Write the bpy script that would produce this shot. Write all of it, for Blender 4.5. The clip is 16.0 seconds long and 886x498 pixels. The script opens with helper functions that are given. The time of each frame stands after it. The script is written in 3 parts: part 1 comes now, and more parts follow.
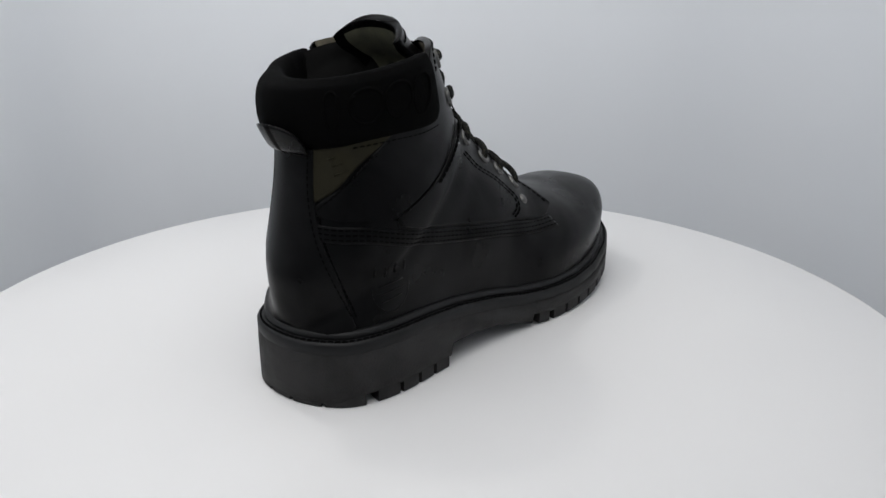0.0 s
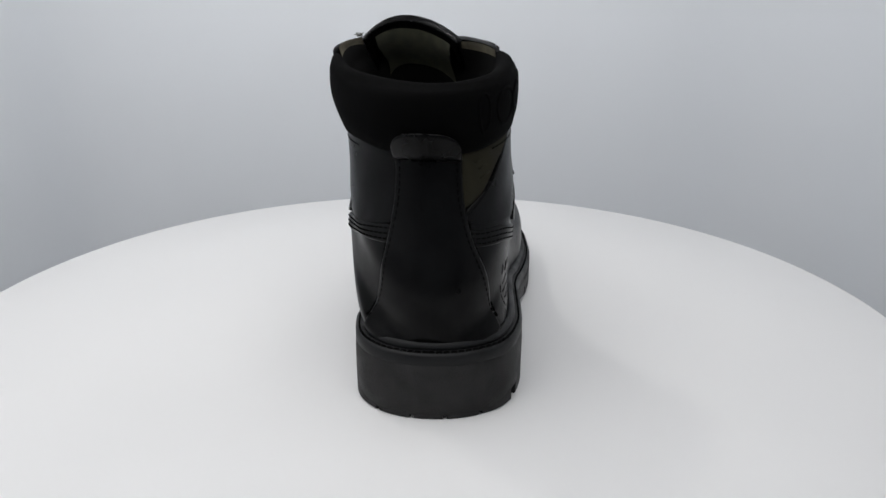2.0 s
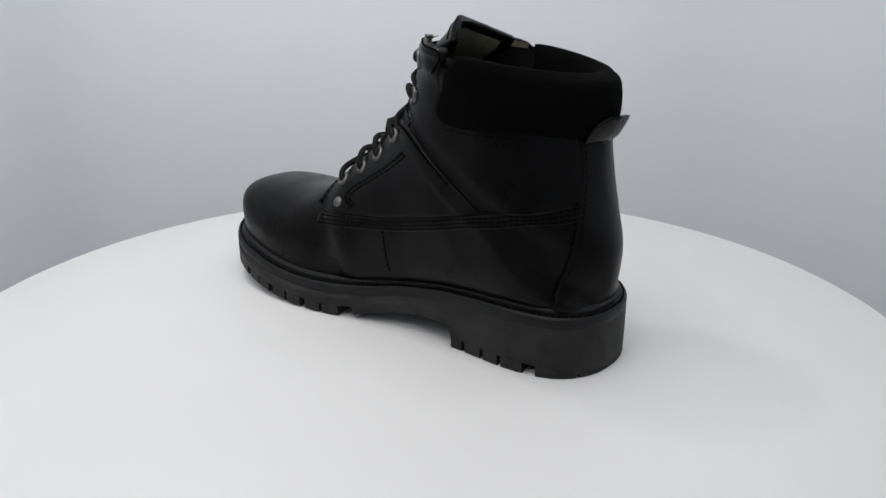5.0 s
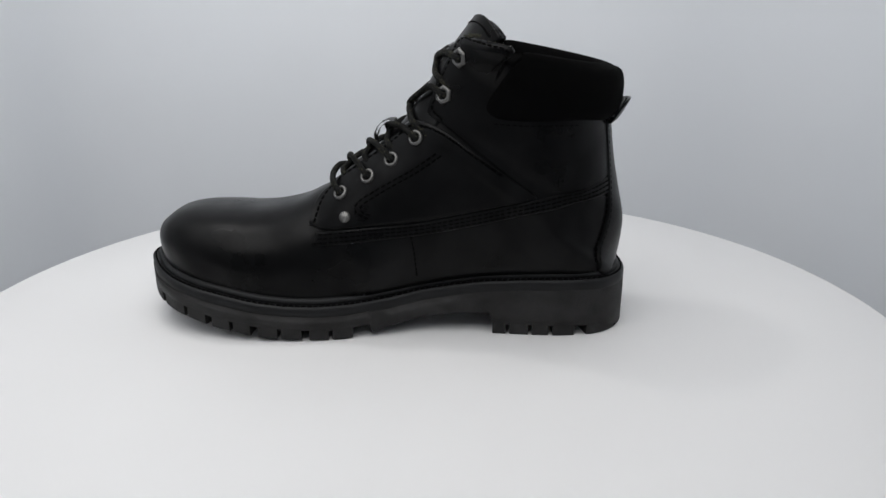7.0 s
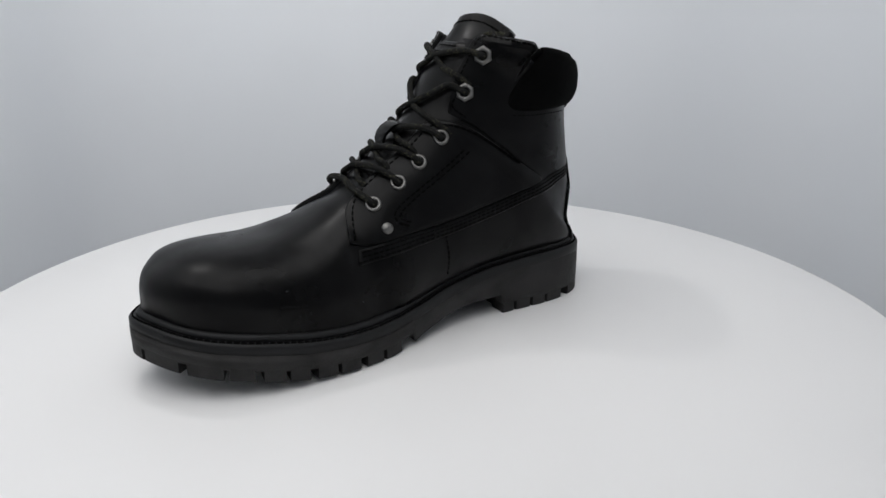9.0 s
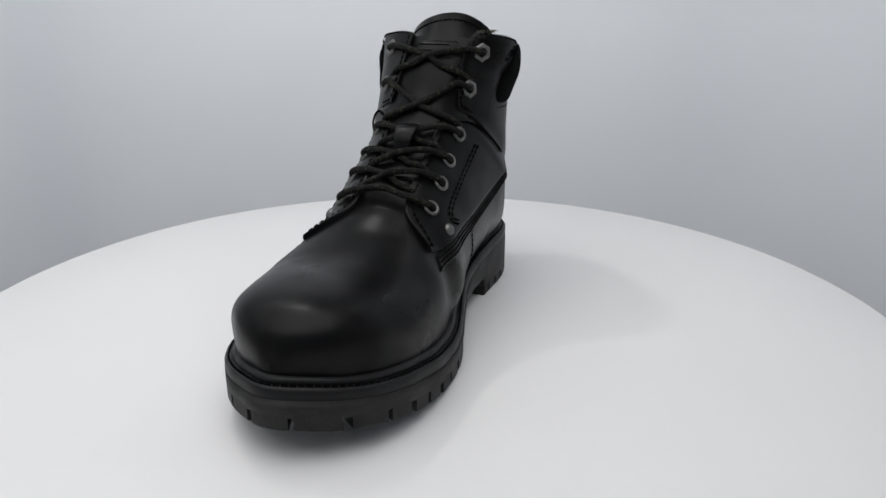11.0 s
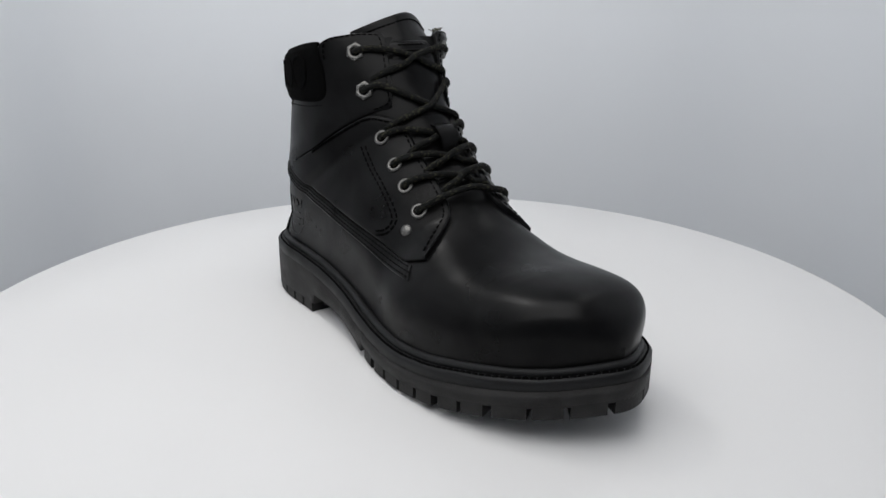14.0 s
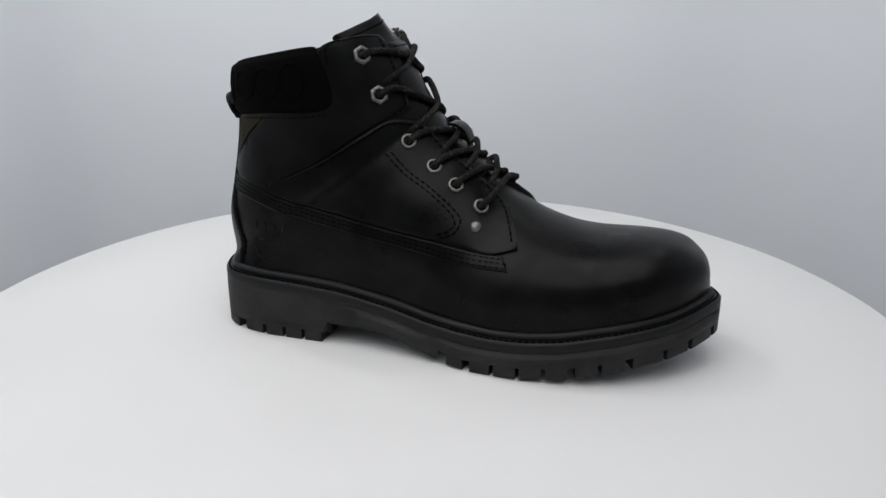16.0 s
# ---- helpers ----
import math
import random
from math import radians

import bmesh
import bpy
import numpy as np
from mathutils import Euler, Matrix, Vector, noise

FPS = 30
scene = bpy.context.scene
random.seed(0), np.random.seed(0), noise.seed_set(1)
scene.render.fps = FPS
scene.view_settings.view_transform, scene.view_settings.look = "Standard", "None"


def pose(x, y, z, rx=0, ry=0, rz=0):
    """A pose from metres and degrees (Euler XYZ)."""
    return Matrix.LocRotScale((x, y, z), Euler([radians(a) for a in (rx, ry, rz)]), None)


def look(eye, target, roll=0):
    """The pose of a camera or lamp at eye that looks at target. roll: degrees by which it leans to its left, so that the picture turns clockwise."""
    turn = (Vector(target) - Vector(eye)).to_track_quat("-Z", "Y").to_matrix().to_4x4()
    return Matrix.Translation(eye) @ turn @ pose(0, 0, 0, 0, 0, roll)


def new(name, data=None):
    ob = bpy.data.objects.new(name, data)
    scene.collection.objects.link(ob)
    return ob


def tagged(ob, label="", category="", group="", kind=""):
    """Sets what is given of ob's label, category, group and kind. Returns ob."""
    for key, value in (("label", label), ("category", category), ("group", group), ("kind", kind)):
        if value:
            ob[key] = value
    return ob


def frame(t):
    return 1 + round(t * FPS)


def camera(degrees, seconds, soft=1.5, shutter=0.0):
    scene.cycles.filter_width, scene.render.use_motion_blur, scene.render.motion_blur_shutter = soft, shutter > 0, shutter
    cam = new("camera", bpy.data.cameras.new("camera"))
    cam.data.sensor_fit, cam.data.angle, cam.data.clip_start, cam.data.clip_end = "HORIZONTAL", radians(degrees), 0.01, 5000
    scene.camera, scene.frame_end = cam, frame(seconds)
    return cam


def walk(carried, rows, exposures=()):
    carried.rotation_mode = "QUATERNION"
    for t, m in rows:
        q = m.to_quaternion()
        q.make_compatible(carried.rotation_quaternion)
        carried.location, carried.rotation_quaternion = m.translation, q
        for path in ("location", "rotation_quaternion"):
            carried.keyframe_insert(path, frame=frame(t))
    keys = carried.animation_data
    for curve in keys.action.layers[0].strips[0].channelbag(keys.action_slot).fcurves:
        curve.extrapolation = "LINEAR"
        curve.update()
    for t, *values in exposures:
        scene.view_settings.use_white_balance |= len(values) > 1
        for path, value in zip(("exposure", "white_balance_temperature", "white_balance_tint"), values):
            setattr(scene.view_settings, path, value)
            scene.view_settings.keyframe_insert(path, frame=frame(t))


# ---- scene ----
cam = camera(61.5, 16.0, soft=1.5)
EYE = (0.0, -0.4448, 0.1972)
AIM = (0.0112, -0.0020, 0.0453)
walk(cam, [(0.0, look(EYE, AIM, 0.215)), (16.0, look(EYE, AIM, 0.215))])

# ---------------------------------------------------------------- light
world = bpy.data.worlds.new("world")
scene.world = world
world.use_nodes = True
world.node_tree.nodes["Background"].inputs[0].default_value = (0.83, 0.89, 1.0, 1)
world.node_tree.nodes["Background"].inputs[1].default_value = 0.24
scene.view_settings.exposure = 0.0


def softbox(name, eye, aim, sx, sy, watts, colour):
    data = bpy.data.lights.new(name, "AREA")
    data.shape, data.size, data.size_y = "RECTANGLE", sx, sy
    data.energy, data.color = watts, colour
    ob = new(name, data)
    ob.matrix_world = look(eye, aim)
    return ob


softbox("softbox_overhead", (-0.16, -0.16, 0.70), (-0.10, 0.32, 0.03), 0.84, 0.85, 5.1, (1.0, 0.99, 0.98))
softbox("lamp_left", (-0.22, 0.12, 0.63), (-0.12, 0.05, 0.0), 0.034, 0.034, 0.5, (1.0, 0.985, 0.97))
softbox("lamp_right", (0.30, 0.22, 0.63), (0.1, 0.05, 0.0), 0.03, 0.03, 0.12, (1.0, 0.985, 0.97))


# ---------------------------------------------------------------- materials
def material(name, colour, rough=0.5, metal=0.0, var=0.12, scale=60.0, fine=900.0, bump=0.08, detail=0.0006, spec=0.5,
             rough_var=0.1, sheen=0.0, spec_var=0.0):
    m = bpy.data.materials.new(name)
    m.use_nodes = True
    nt = m.node_tree
    b = nt.nodes["Principled BSDF"]
    tc = nt.nodes.new("ShaderNodeTexCoord")
    n1 = nt.nodes.new("ShaderNodeTexNoise")
    n1.inputs["Scale"].default_value, n1.inputs["Detail"].default_value = scale, 5
    n2 = nt.nodes.new("ShaderNodeTexNoise")
    n2.inputs["Scale"].default_value, n2.inputs["Detail"].default_value = fine, 3
    for n in (n1, n2):
        nt.links.new(tc.outputs["Object"], n.inputs["Vector"])
    ramp = nt.nodes.new("ShaderNodeMapRange")
    ramp.inputs["From Min"].default_value, ramp.inputs["From Max"].default_value = 0.3, 0.7
    ramp.inputs["To Min"].default_value, ramp.inputs["To Max"].default_value = 1 - var, 1 + var
    nt.links.new(n1.outputs["Fac"], ramp.inputs["Value"])
    mul = nt.nodes.new("ShaderNodeVectorMath")
    mul.operation = "SCALE"
    mul.inputs[0].default_value = colour
    nt.links.new(ramp.outputs["Result"], mul.inputs["Scale"])
    nt.links.new(mul.outputs["Vector"], b.inputs["Base Color"])
    rr = nt.nodes.new("ShaderNodeMapRange")
    rr.inputs["From Min"].default_value, rr.inputs["From Max"].default_value = 0.3, 0.7
    rr.inputs["To Min"].default_value, rr.inputs["To Max"].default_value = max(0.02, rough - rough_var), min(1, rough + rough_var)
    nt.links.new(n1.outputs["Fac"], rr.inputs["Value"])
    nt.links.new(rr.outputs["Result"], b.inputs["Roughness"])
    b.inputs["Metallic"].default_value = metal
    b.inputs["Specular IOR Level"].default_value = spec
    if spec_var:
        n3 = nt.nodes.new("ShaderNodeTexNoise")
        n3.inputs["Scale"].default_value, n3.inputs["Detail"].default_value, n3.inputs["Distortion"].default_value = scale * 0.7, 8, 0.6
        nt.links.new(tc.outputs["Object"], n3.inputs["Vector"])
        sv = nt.nodes.new("ShaderNodeMapRange")
        sv.inputs["From Min"].default_value, sv.inputs["From Max"].default_value = 0.35, 0.65
        sv.inputs["To Min"].default_value, sv.inputs["To Max"].default_value = spec * (1 - spec_var), spec * (1 + spec_var)
        nt.links.new(n3.outputs["Fac"], sv.inputs["Value"])
        nt.links.new(sv.outputs["Result"], b.inputs["Specular IOR Level"])
    if sheen:
        b.inputs["Sheen Weight"].default_value = sheen
        b.inputs["Sheen Roughness"].default_value = 0.6
    if bump:
        bp = nt.nodes.new("ShaderNodeBump")
        bp.inputs["Strength"].default_value, bp.inputs["Distance"].default_value = bump, detail
        nt.links.new(n2.outputs["Fac"], bp.inputs["Height"])
        nt.links.new(bp.outputs["Normal"], b.inputs["Normal"])
    return m


M_LEATHER = material("black_oiled_leather", (0.0027, 0.0027, 0.0029), 0.315, spec=0.11, var=0.3, scale=42, fine=1400, bump=0.12, detail=0.0004, rough_var=0.06, spec_var=0.3)
M_SUEDE = material("black_suede", (0.0014, 0.0014, 0.0015), 0.97, var=0.3, scale=120, fine=2600, bump=0.5, detail=0.0006, spec=0.05)
M_RUBBER = material("black_rubber", (0.0158, 0.0153, 0.0153), 0.6, var=0.35, scale=70, fine=900, bump=0.55, detail=0.0005, spec_var=0.3, spec=0.24)
M_WELT = material("black_welt", (0.0085, 0.0088, 0.0094), 0.5, spec=0.2, var=0.25, scale=60, fine=900, bump=0.2, detail=0.0004)
M_THREAD = material("black_thread", (0.0020, 0.0020, 0.0021), 1.0, var=0.3, scale=300, bump=0.0, spec=0.02)
M_OLIVE = material("olive_leather", (0.0150, 0.0135, 0.0072), 0.78, spec=0.15, var=0.25, scale=90, fine=1500, bump=0.3, detail=0.0004)
M_LINING = material("olive_mesh_lining", (0.055, 0.055, 0.034), 0.9, var=0.3, scale=200, fine=2200, bump=0.8, detail=0.001)
M_FLAP = material("khaki_flap_lining", (0.15, 0.135, 0.095), 0.9, var=0.3, scale=200, fine=2200, bump=0.8, detail=0.001)
# the shaft's dark lining, also the painted shade in the eyelets
M_DARK = material("dark_lining_and_hole_shade", (0.006, 0.006, 0.006), 0.95, var=0.2, spec=0.1)
M_LACE = material("black_olive_lace", (0.010, 0.0105, 0.009), 0.8, var=0.5, scale=700, fine=1800, bump=0.9, detail=0.0008, spec=0.14)
nt = M_LACE.node_tree
fleck = nt.nodes.new("ShaderNodeTexVoronoi")
fleck.inputs["Scale"].default_value = 950
nt.links.new(nt.nodes["Texture Coordinate"].outputs["Object"], fleck.inputs["Vector"])
pick = nt.nodes.new("ShaderNodeMapRange")
pick.inputs["From Min"].default_value, pick.inputs["From Max"].default_value = 0.72, 0.78
nt.links.new(fleck.outputs["Color"], pick.inputs["Value"])
blend = nt.nodes.new("ShaderNodeMix")
blend.data_type = "RGBA"
blend.inputs[6].default_value, blend.inputs[7].default_value = (0.0048, 0.005, 0.0048, 1), (0.030, 0.029, 0.019, 1)
nt.links.new(pick.outputs["Result"], blend.inputs["Factor"])
nt.links.new(blend.outputs[2], nt.nodes["Principled BSDF"].inputs["Base Color"])
M_METAL = material("brushed_steel", (0.152, 0.150, 0.144), 0.46, metal=1.0, var=0.15, scale=300, bump=0.1, detail=0.0002)
M_DISC = material("matt_white_turntable", (0.715, 0.712, 0.712), 0.55, var=0.012, scale=9, fine=500, bump=0.02, detail=0.0002)
M_TENT = material("white_backdrop_fabric", (0.860, 0.882, 0.910), 0.9, var=0.012, scale=3, fine=300, bump=0.02, detail=0.0004, spec=0.1)

# dark grey for the added floor, so the backdrop's foot gets little bounce
M_FLOOR = material("dark_unseen_floor", (0.10, 0.10, 0.105), 0.95, var=0.15, scale=20, fine=600, bump=0.3, detail=0.002, spec=0.1)


# ---------------------------------------------------------------- mesh helpers
def mesh_object(name, bm, mat, parent=None, label="", smooth=True):
    me = bpy.data.meshes.new(name)
    bmesh.ops.recalc_face_normals(bm, faces=bm.faces)
    bm.to_mesh(me)
    bm.free()
    if smooth:
        me.polygons.foreach_set("use_smooth", [True] * len(me.polygons))
    me.materials.append(mat)
    ob = new(name, me)
    if parent is not None:
        ob.parent = parent
    if label:
        tagged(ob, label)
    return ob


def part(name, bm, mat, parent, label="", smooth=True):
    return mesh_object(name, bm, mat, parent, label, smooth)


def grid_bm(rows, closed_u=False, closed_v=False, bm=None, cap=False):
    """A sheet of quads through rows of points."""
    bm = bm or bmesh.new()
    vs = [[bm.verts.new(p) for p in row] for row in rows]
    nu, nv = len(vs), len(vs[0])
    for i in range(nu if closed_u else nu - 1):
        for j in range(nv if closed_v else nv - 1):
            a, b = vs[i][j], vs[(i + 1) % nu][j]
            c, d = vs[(i + 1) % nu][(j + 1) % nv], vs[i][(j + 1) % nv]
            try:
                bm.faces.new((a, b, c, d))
            except ValueError:
                pass
    if cap:
        bm.faces.new(vs[0])
        bm.faces.new(vs[-1])
    return bm


def lathe(profile, n=48):
    return [[(r * math.cos(2 * math.pi * k / n), r * math.sin(2 * math.pi * k / n), z) for k in range(n)] for r, z in profile]


# ---------------------------------------------------------------- backdrop and turntable
def u_path(w, front, back, r, n=10):
    """Plan of the tent's wall: a U with rounded corners, from the front left round to the front right."""
    pts = [(-w, front + (back - r - front) * k / 6) for k in range(6)]
    pts += [(-w + r - r * math.cos(a), back - r + r * math.sin(a)) for a in np.linspace(0, math.pi / 2, n)]
    pts += [(w - r + r * math.sin(a), back - r + r * math.cos(a)) for a in np.linspace(0, math.pi / 2, n)]
    pts += [(w, back - r + (front - back + r) * k / 6) for k in range(1, 7)]
    return pts


def build_tent():
    path = [(x + 0.055, y) for x, y in u_path(0.505, -1.3, 0.62, 0.16)]
    rows = []
    for z, inset in [(-0.5, 0.0), (-0.25, 0.0), (0.0, 0.0), (0.3, 0.0), (0.7, 0.0), (1.2, 0.0)]:
        rows.append([(x * (1 - inset / 0.6), y - (inset if y > 0 else 0) * 0.8, z) for x, y in path])
    ob = mesh_object("backdrop", grid_bm(rows), M_TENT)
    sol = ob.modifiers.new("thickness", "SOLIDIFY")
    sol.thickness, sol.offset = 0.004, 1
    tagged(ob, "white seamless fabric backdrop of a photo tent", "backdrop", kind="structure")
    # floor out of view, added dark to shade the lower backdrop
    bm = bmesh.new()
    bmesh.ops.create_cube(bm, size=1, matrix=Matrix.Translation((0, -0.2, -0.52)) @ Matrix.Diagonal((2.0, 2.3, 0.03, 1)))
    tagged(mesh_object("floor", bm, M_FLOOR, smooth=False), "unseen dark floor added under the turntable to cut bounce light", "floor", kind="structure")
    bm = bmesh.new()
    bmesh.ops.create_cube(bm, size=1, matrix=Matrix.Translation((0, -0.22, 1.22)) @ Matrix.Diagonal((2.0, 2.3, 0.02, 1)))
    tagged(mesh_object("ceiling", bm, M_TENT, smooth=False), "white fabric top of the photo tent", "ceiling", kind="structure")


def build_turntable():
    root = tagged(new("turntable"), "round matt white motorised display turntable", "turntable")
    R = 0.3001
    prof = [(0.0005, 0.0), (0.1, 0.0), (0.2, 0.0), (R - 0.003, 0.0), (R - 0.001, -0.0008), (R, -0.0025), (R, -0.016), (R - 0.001, -0.018),
            (R - 0.004, -0.019), (0.1, -0.019), (0.0005, -0.019)]
    part("disc", grid_bm(lathe(prof, 160), closed_v=True), M_DISC, root)
    prof = [(0.0005, -0.019), (0.12, -0.019), (0.125, -0.024), (0.13, -0.07), (0.16, -0.5), (0.0005, -0.5)]
    part("pedestal", grid_bm(lathe(prof, 64), closed_v=True), M_DISC, root)
    return root


build_tent()
turntable = build_turntable()

# ---------------------------------------------------------------- boot: shape of last and sole (metres, toe along +x, turning axis at the origin)
OUT_X = [-0.1265, -0.126, -0.122, -0.113, -0.102, -0.082, -0.045, -0.020, 0.000, 0.028, 0.054, 0.073, 0.102, 0.130, 0.150, 0.164, 0.1718, 0.1762, 0.1782]
OUT_L = [-0.014, -0.024, -0.0365, -0.0500, -0.0560, -0.0600, -0.059, -0.0585, -0.060, -0.064, -0.0675, -0.0688, -0.0660, -0.0570, -0.0455, -0.0318, -0.0200, -0.0125, -0.0060]
OUT_M = [-0.014, -0.003, 0.0090, 0.0200, 0.0255, 0.0285, 0.0270, 0.0260, 0.0280, 0.0355, 0.0430, 0.0462, 0.0473, 0.0430, 0.0346, 0.0224, 0.0096, 0.0010, -0.0060]
WELT_X = [-0.125, -0.10, -0.078, -0.06, -0.035, -0.02, 0.0, 0.02, 0.04, 0.06, 0.08, 0.095, 0.12, 0.14, 0.155, 0.168, 0.178]
WELT_Z = [0.0355, 0.0362, 0.0362, 0.0355, 0.0336, 0.0312, 0.0283, 0.0245, 0.0222, 0.0217, 0.0226, 0.0243, 0.0286, 0.0318, 0.0345, 0.0378, 0.0398]
SOLE_X = [-0.125, -0.0425, -0.0424, -0.02, 0.0, 0.02, 0.032, 0.045, 0.060, 0.077, 0.095, 0.105, 0.12, 0.135, 0.15, 0.165, 0.178]
SOLE_Z = [0.0, 0.0, 0.013, 0.0125, 0.0105, 0.006, 0.002, 0.0, 0.0004, 0.0012, 0.0028, 0.0043, 0.0066, 0.0098, 0.0125, 0.0156, 0.0185]


def welt_z(x):
    return float(np.interp(x, WELT_X, WELT_Z))


def sole_z(x):
    return float(np.interp(x, SOLE_X, SOLE_Z))


def smooth_closed(p, n, rounds=2):
    p = np.asarray(p, float)
    d = np.r_[0, np.cumsum(np.linalg.norm(np.diff(np.vstack([p, p[:1]]), axis=0), axis=1))]
    q = np.vstack([p, p[:1]])
    t = np.linspace(0, d[-1], n, endpoint=False)
    out = np.stack([np.interp(t, d, q[:, k]) for k in range(q.shape[1])], 1)
    for _ in range(rounds):
        out = (np.roll(out, 1, 0) + 2 * out + np.roll(out, -1, 0)) / 4
    return out


NOUT = 360
OUTLINE = smooth_closed([(x, y) for x, y in zip(OUT_X, OUT_L)] + [(x, y) for x, y in zip(OUT_X[-2:0:-1], OUT_M[-2:0:-1])], NOUT, 6)


def inset(d):
    """The sole's outline moved inwards by d."""
    tan = np.roll(OUTLINE, -1, 0) - np.roll(OUTLINE, 1, 0)
    tan /= np.linalg.norm(tan, axis=1)[:, None]
    nor = np.stack([-tan[:, 1], tan[:, 0]], 1)
    p = OUTLINE + d * nor
    for _ in range(6):
        p = (np.roll(p, 1, 0) + 2 * p + np.roll(p, -1, 0)) / 4
    return p


# stations of the last: crown point, lower point (side view, mm), widest lateral and medial y, height of the widest line, roundness
TOE_STATIONS = [
    (170.0, 46.5, 170.0, 38.8, None, None, 0.42, 2.4), (169.3, 53.5, 168.2, 38.4, None, None, 0.42, 2.6), (166.8, 59.5, 164, 37.4, None, None, 0.42, 2.7),
    (162, 64.0, 158.5, 36.0, None, None, 0.42, 2.7), (154.8, 68.3, 151.5, 34.5, None, None, 0.4, 2.7), (143, 70.6, 140, 32.4, None, None, 0.36, 2.45),
    (126, 71.0, 125, 30.0, None, None, 0.3, 2.35), (108, 70.4, 108, 27.1, None, None, 0.28, 2.3), (92, 72.3, 90, 24.3, None, None, 0.26, 2.25),
    (76, 77.2, 70, 22.8, None, None, 0.24, 2.3)]
WAIST_STATIONS = [
    (64, 83.5, 50, 22.6, None, None, 0.24, 2.3), (54, 88.5, 30, 24.0, -56.2, 37, 0.26, 2.35), (46, 96, 10, 27.0, -53.2, 34, 0.3, 2.4),
    (39, 101, -10, 30.4, -52.2, 32.5, 0.33, 2.45), (32, 106.5, -30, 33.4, -51.7, 32, 0.36, 2.5), (25, 112, -55, 35.7, -51.2, 32, 0.38, 2.5),
    (19, 117, -80, 36.8, -50.7, 32.5, 0.4, 2.5), (13.5, 123, -100, 36.8, -51, 33, 0.42, 2.5), (9, 128.5, -114.2, 36.6, -50.5, 33.5, 0.44, 2.5)]
SHAFT_STATIONS = [
    (6, 133, -119.8, 40.0, -52.0, 34, 0.45, 2.5), (2, 139, -121.8, 54, -52.2, 31.5, 0.46, 2.5), (-2, 145, -121.8, 67, -51.7, 32.0, 0.47, 2.5),
    (-6, 152, -117.9, 84, -50.2, 32.0, 0.48, 2.5), (-10, 159, -113.9, 102, -49.5, 32.5, 0.48, 2.5), (-13, 163.5, -111.1, 120, -48.5, 33.0, 0.48, 2.5),
    (-16, 167.5, -109.6, 137, -48.5, 36.5, 0.48, 2.5), (-18.5, 170.5, -108.1, 150, -48.5, 37.5, 0.48, 2.5), (-20.5, 173, -107.6, 157, -48.5, 38.8, 0.48, 2.5)]
ST = TOE_STATIONS + WAIST_STATIONS + SHAFT_STATIONS  # Fx, Fz, Bx, Bz, yl, ym, qm, n2
NS, NA = 240, 121


def catmull(keys, n):
    k = np.asarray(keys, float)
    t = np.linspace(0, len(k) - 1, n)
    i = np.clip(t.astype(int), 0, len(k) - 2)
    f = (t - i)[:, None]
    p0, p1, p2, p3 = k[np.maximum(i - 1, 0)], k[i], k[i + 1], k[np.minimum(i + 2, len(k) - 1)]
    return 0.5 * (2 * p1 + (p2 - p0) * f + (2 * p0 - 5 * p1 + 4 * p2 - p3) * f ** 2 + (3 * p1 - p0 - 3 * p2 + p3) * f ** 3)


def feather(x):
    """Lateral and medial y of the upper's lower edge at x."""
    p = FEATHER
    lo, hi = p[:, 0].min(), p[:, 0].max()
    x = min(max(x, lo + 1e-5), hi - 1e-5)
    ys = []
    for a, b in zip(p, np.roll(p, -1, 0)):
        if (a[0] - x) * (b[0] - x) <= 0 and a[0] != b[0]:
            ys.append(a[1] + (b[1] - a[1]) * (x - a[0]) / (b[0] - a[0]))
    return min(ys), max(ys)


FEATHER = inset(0.0068)


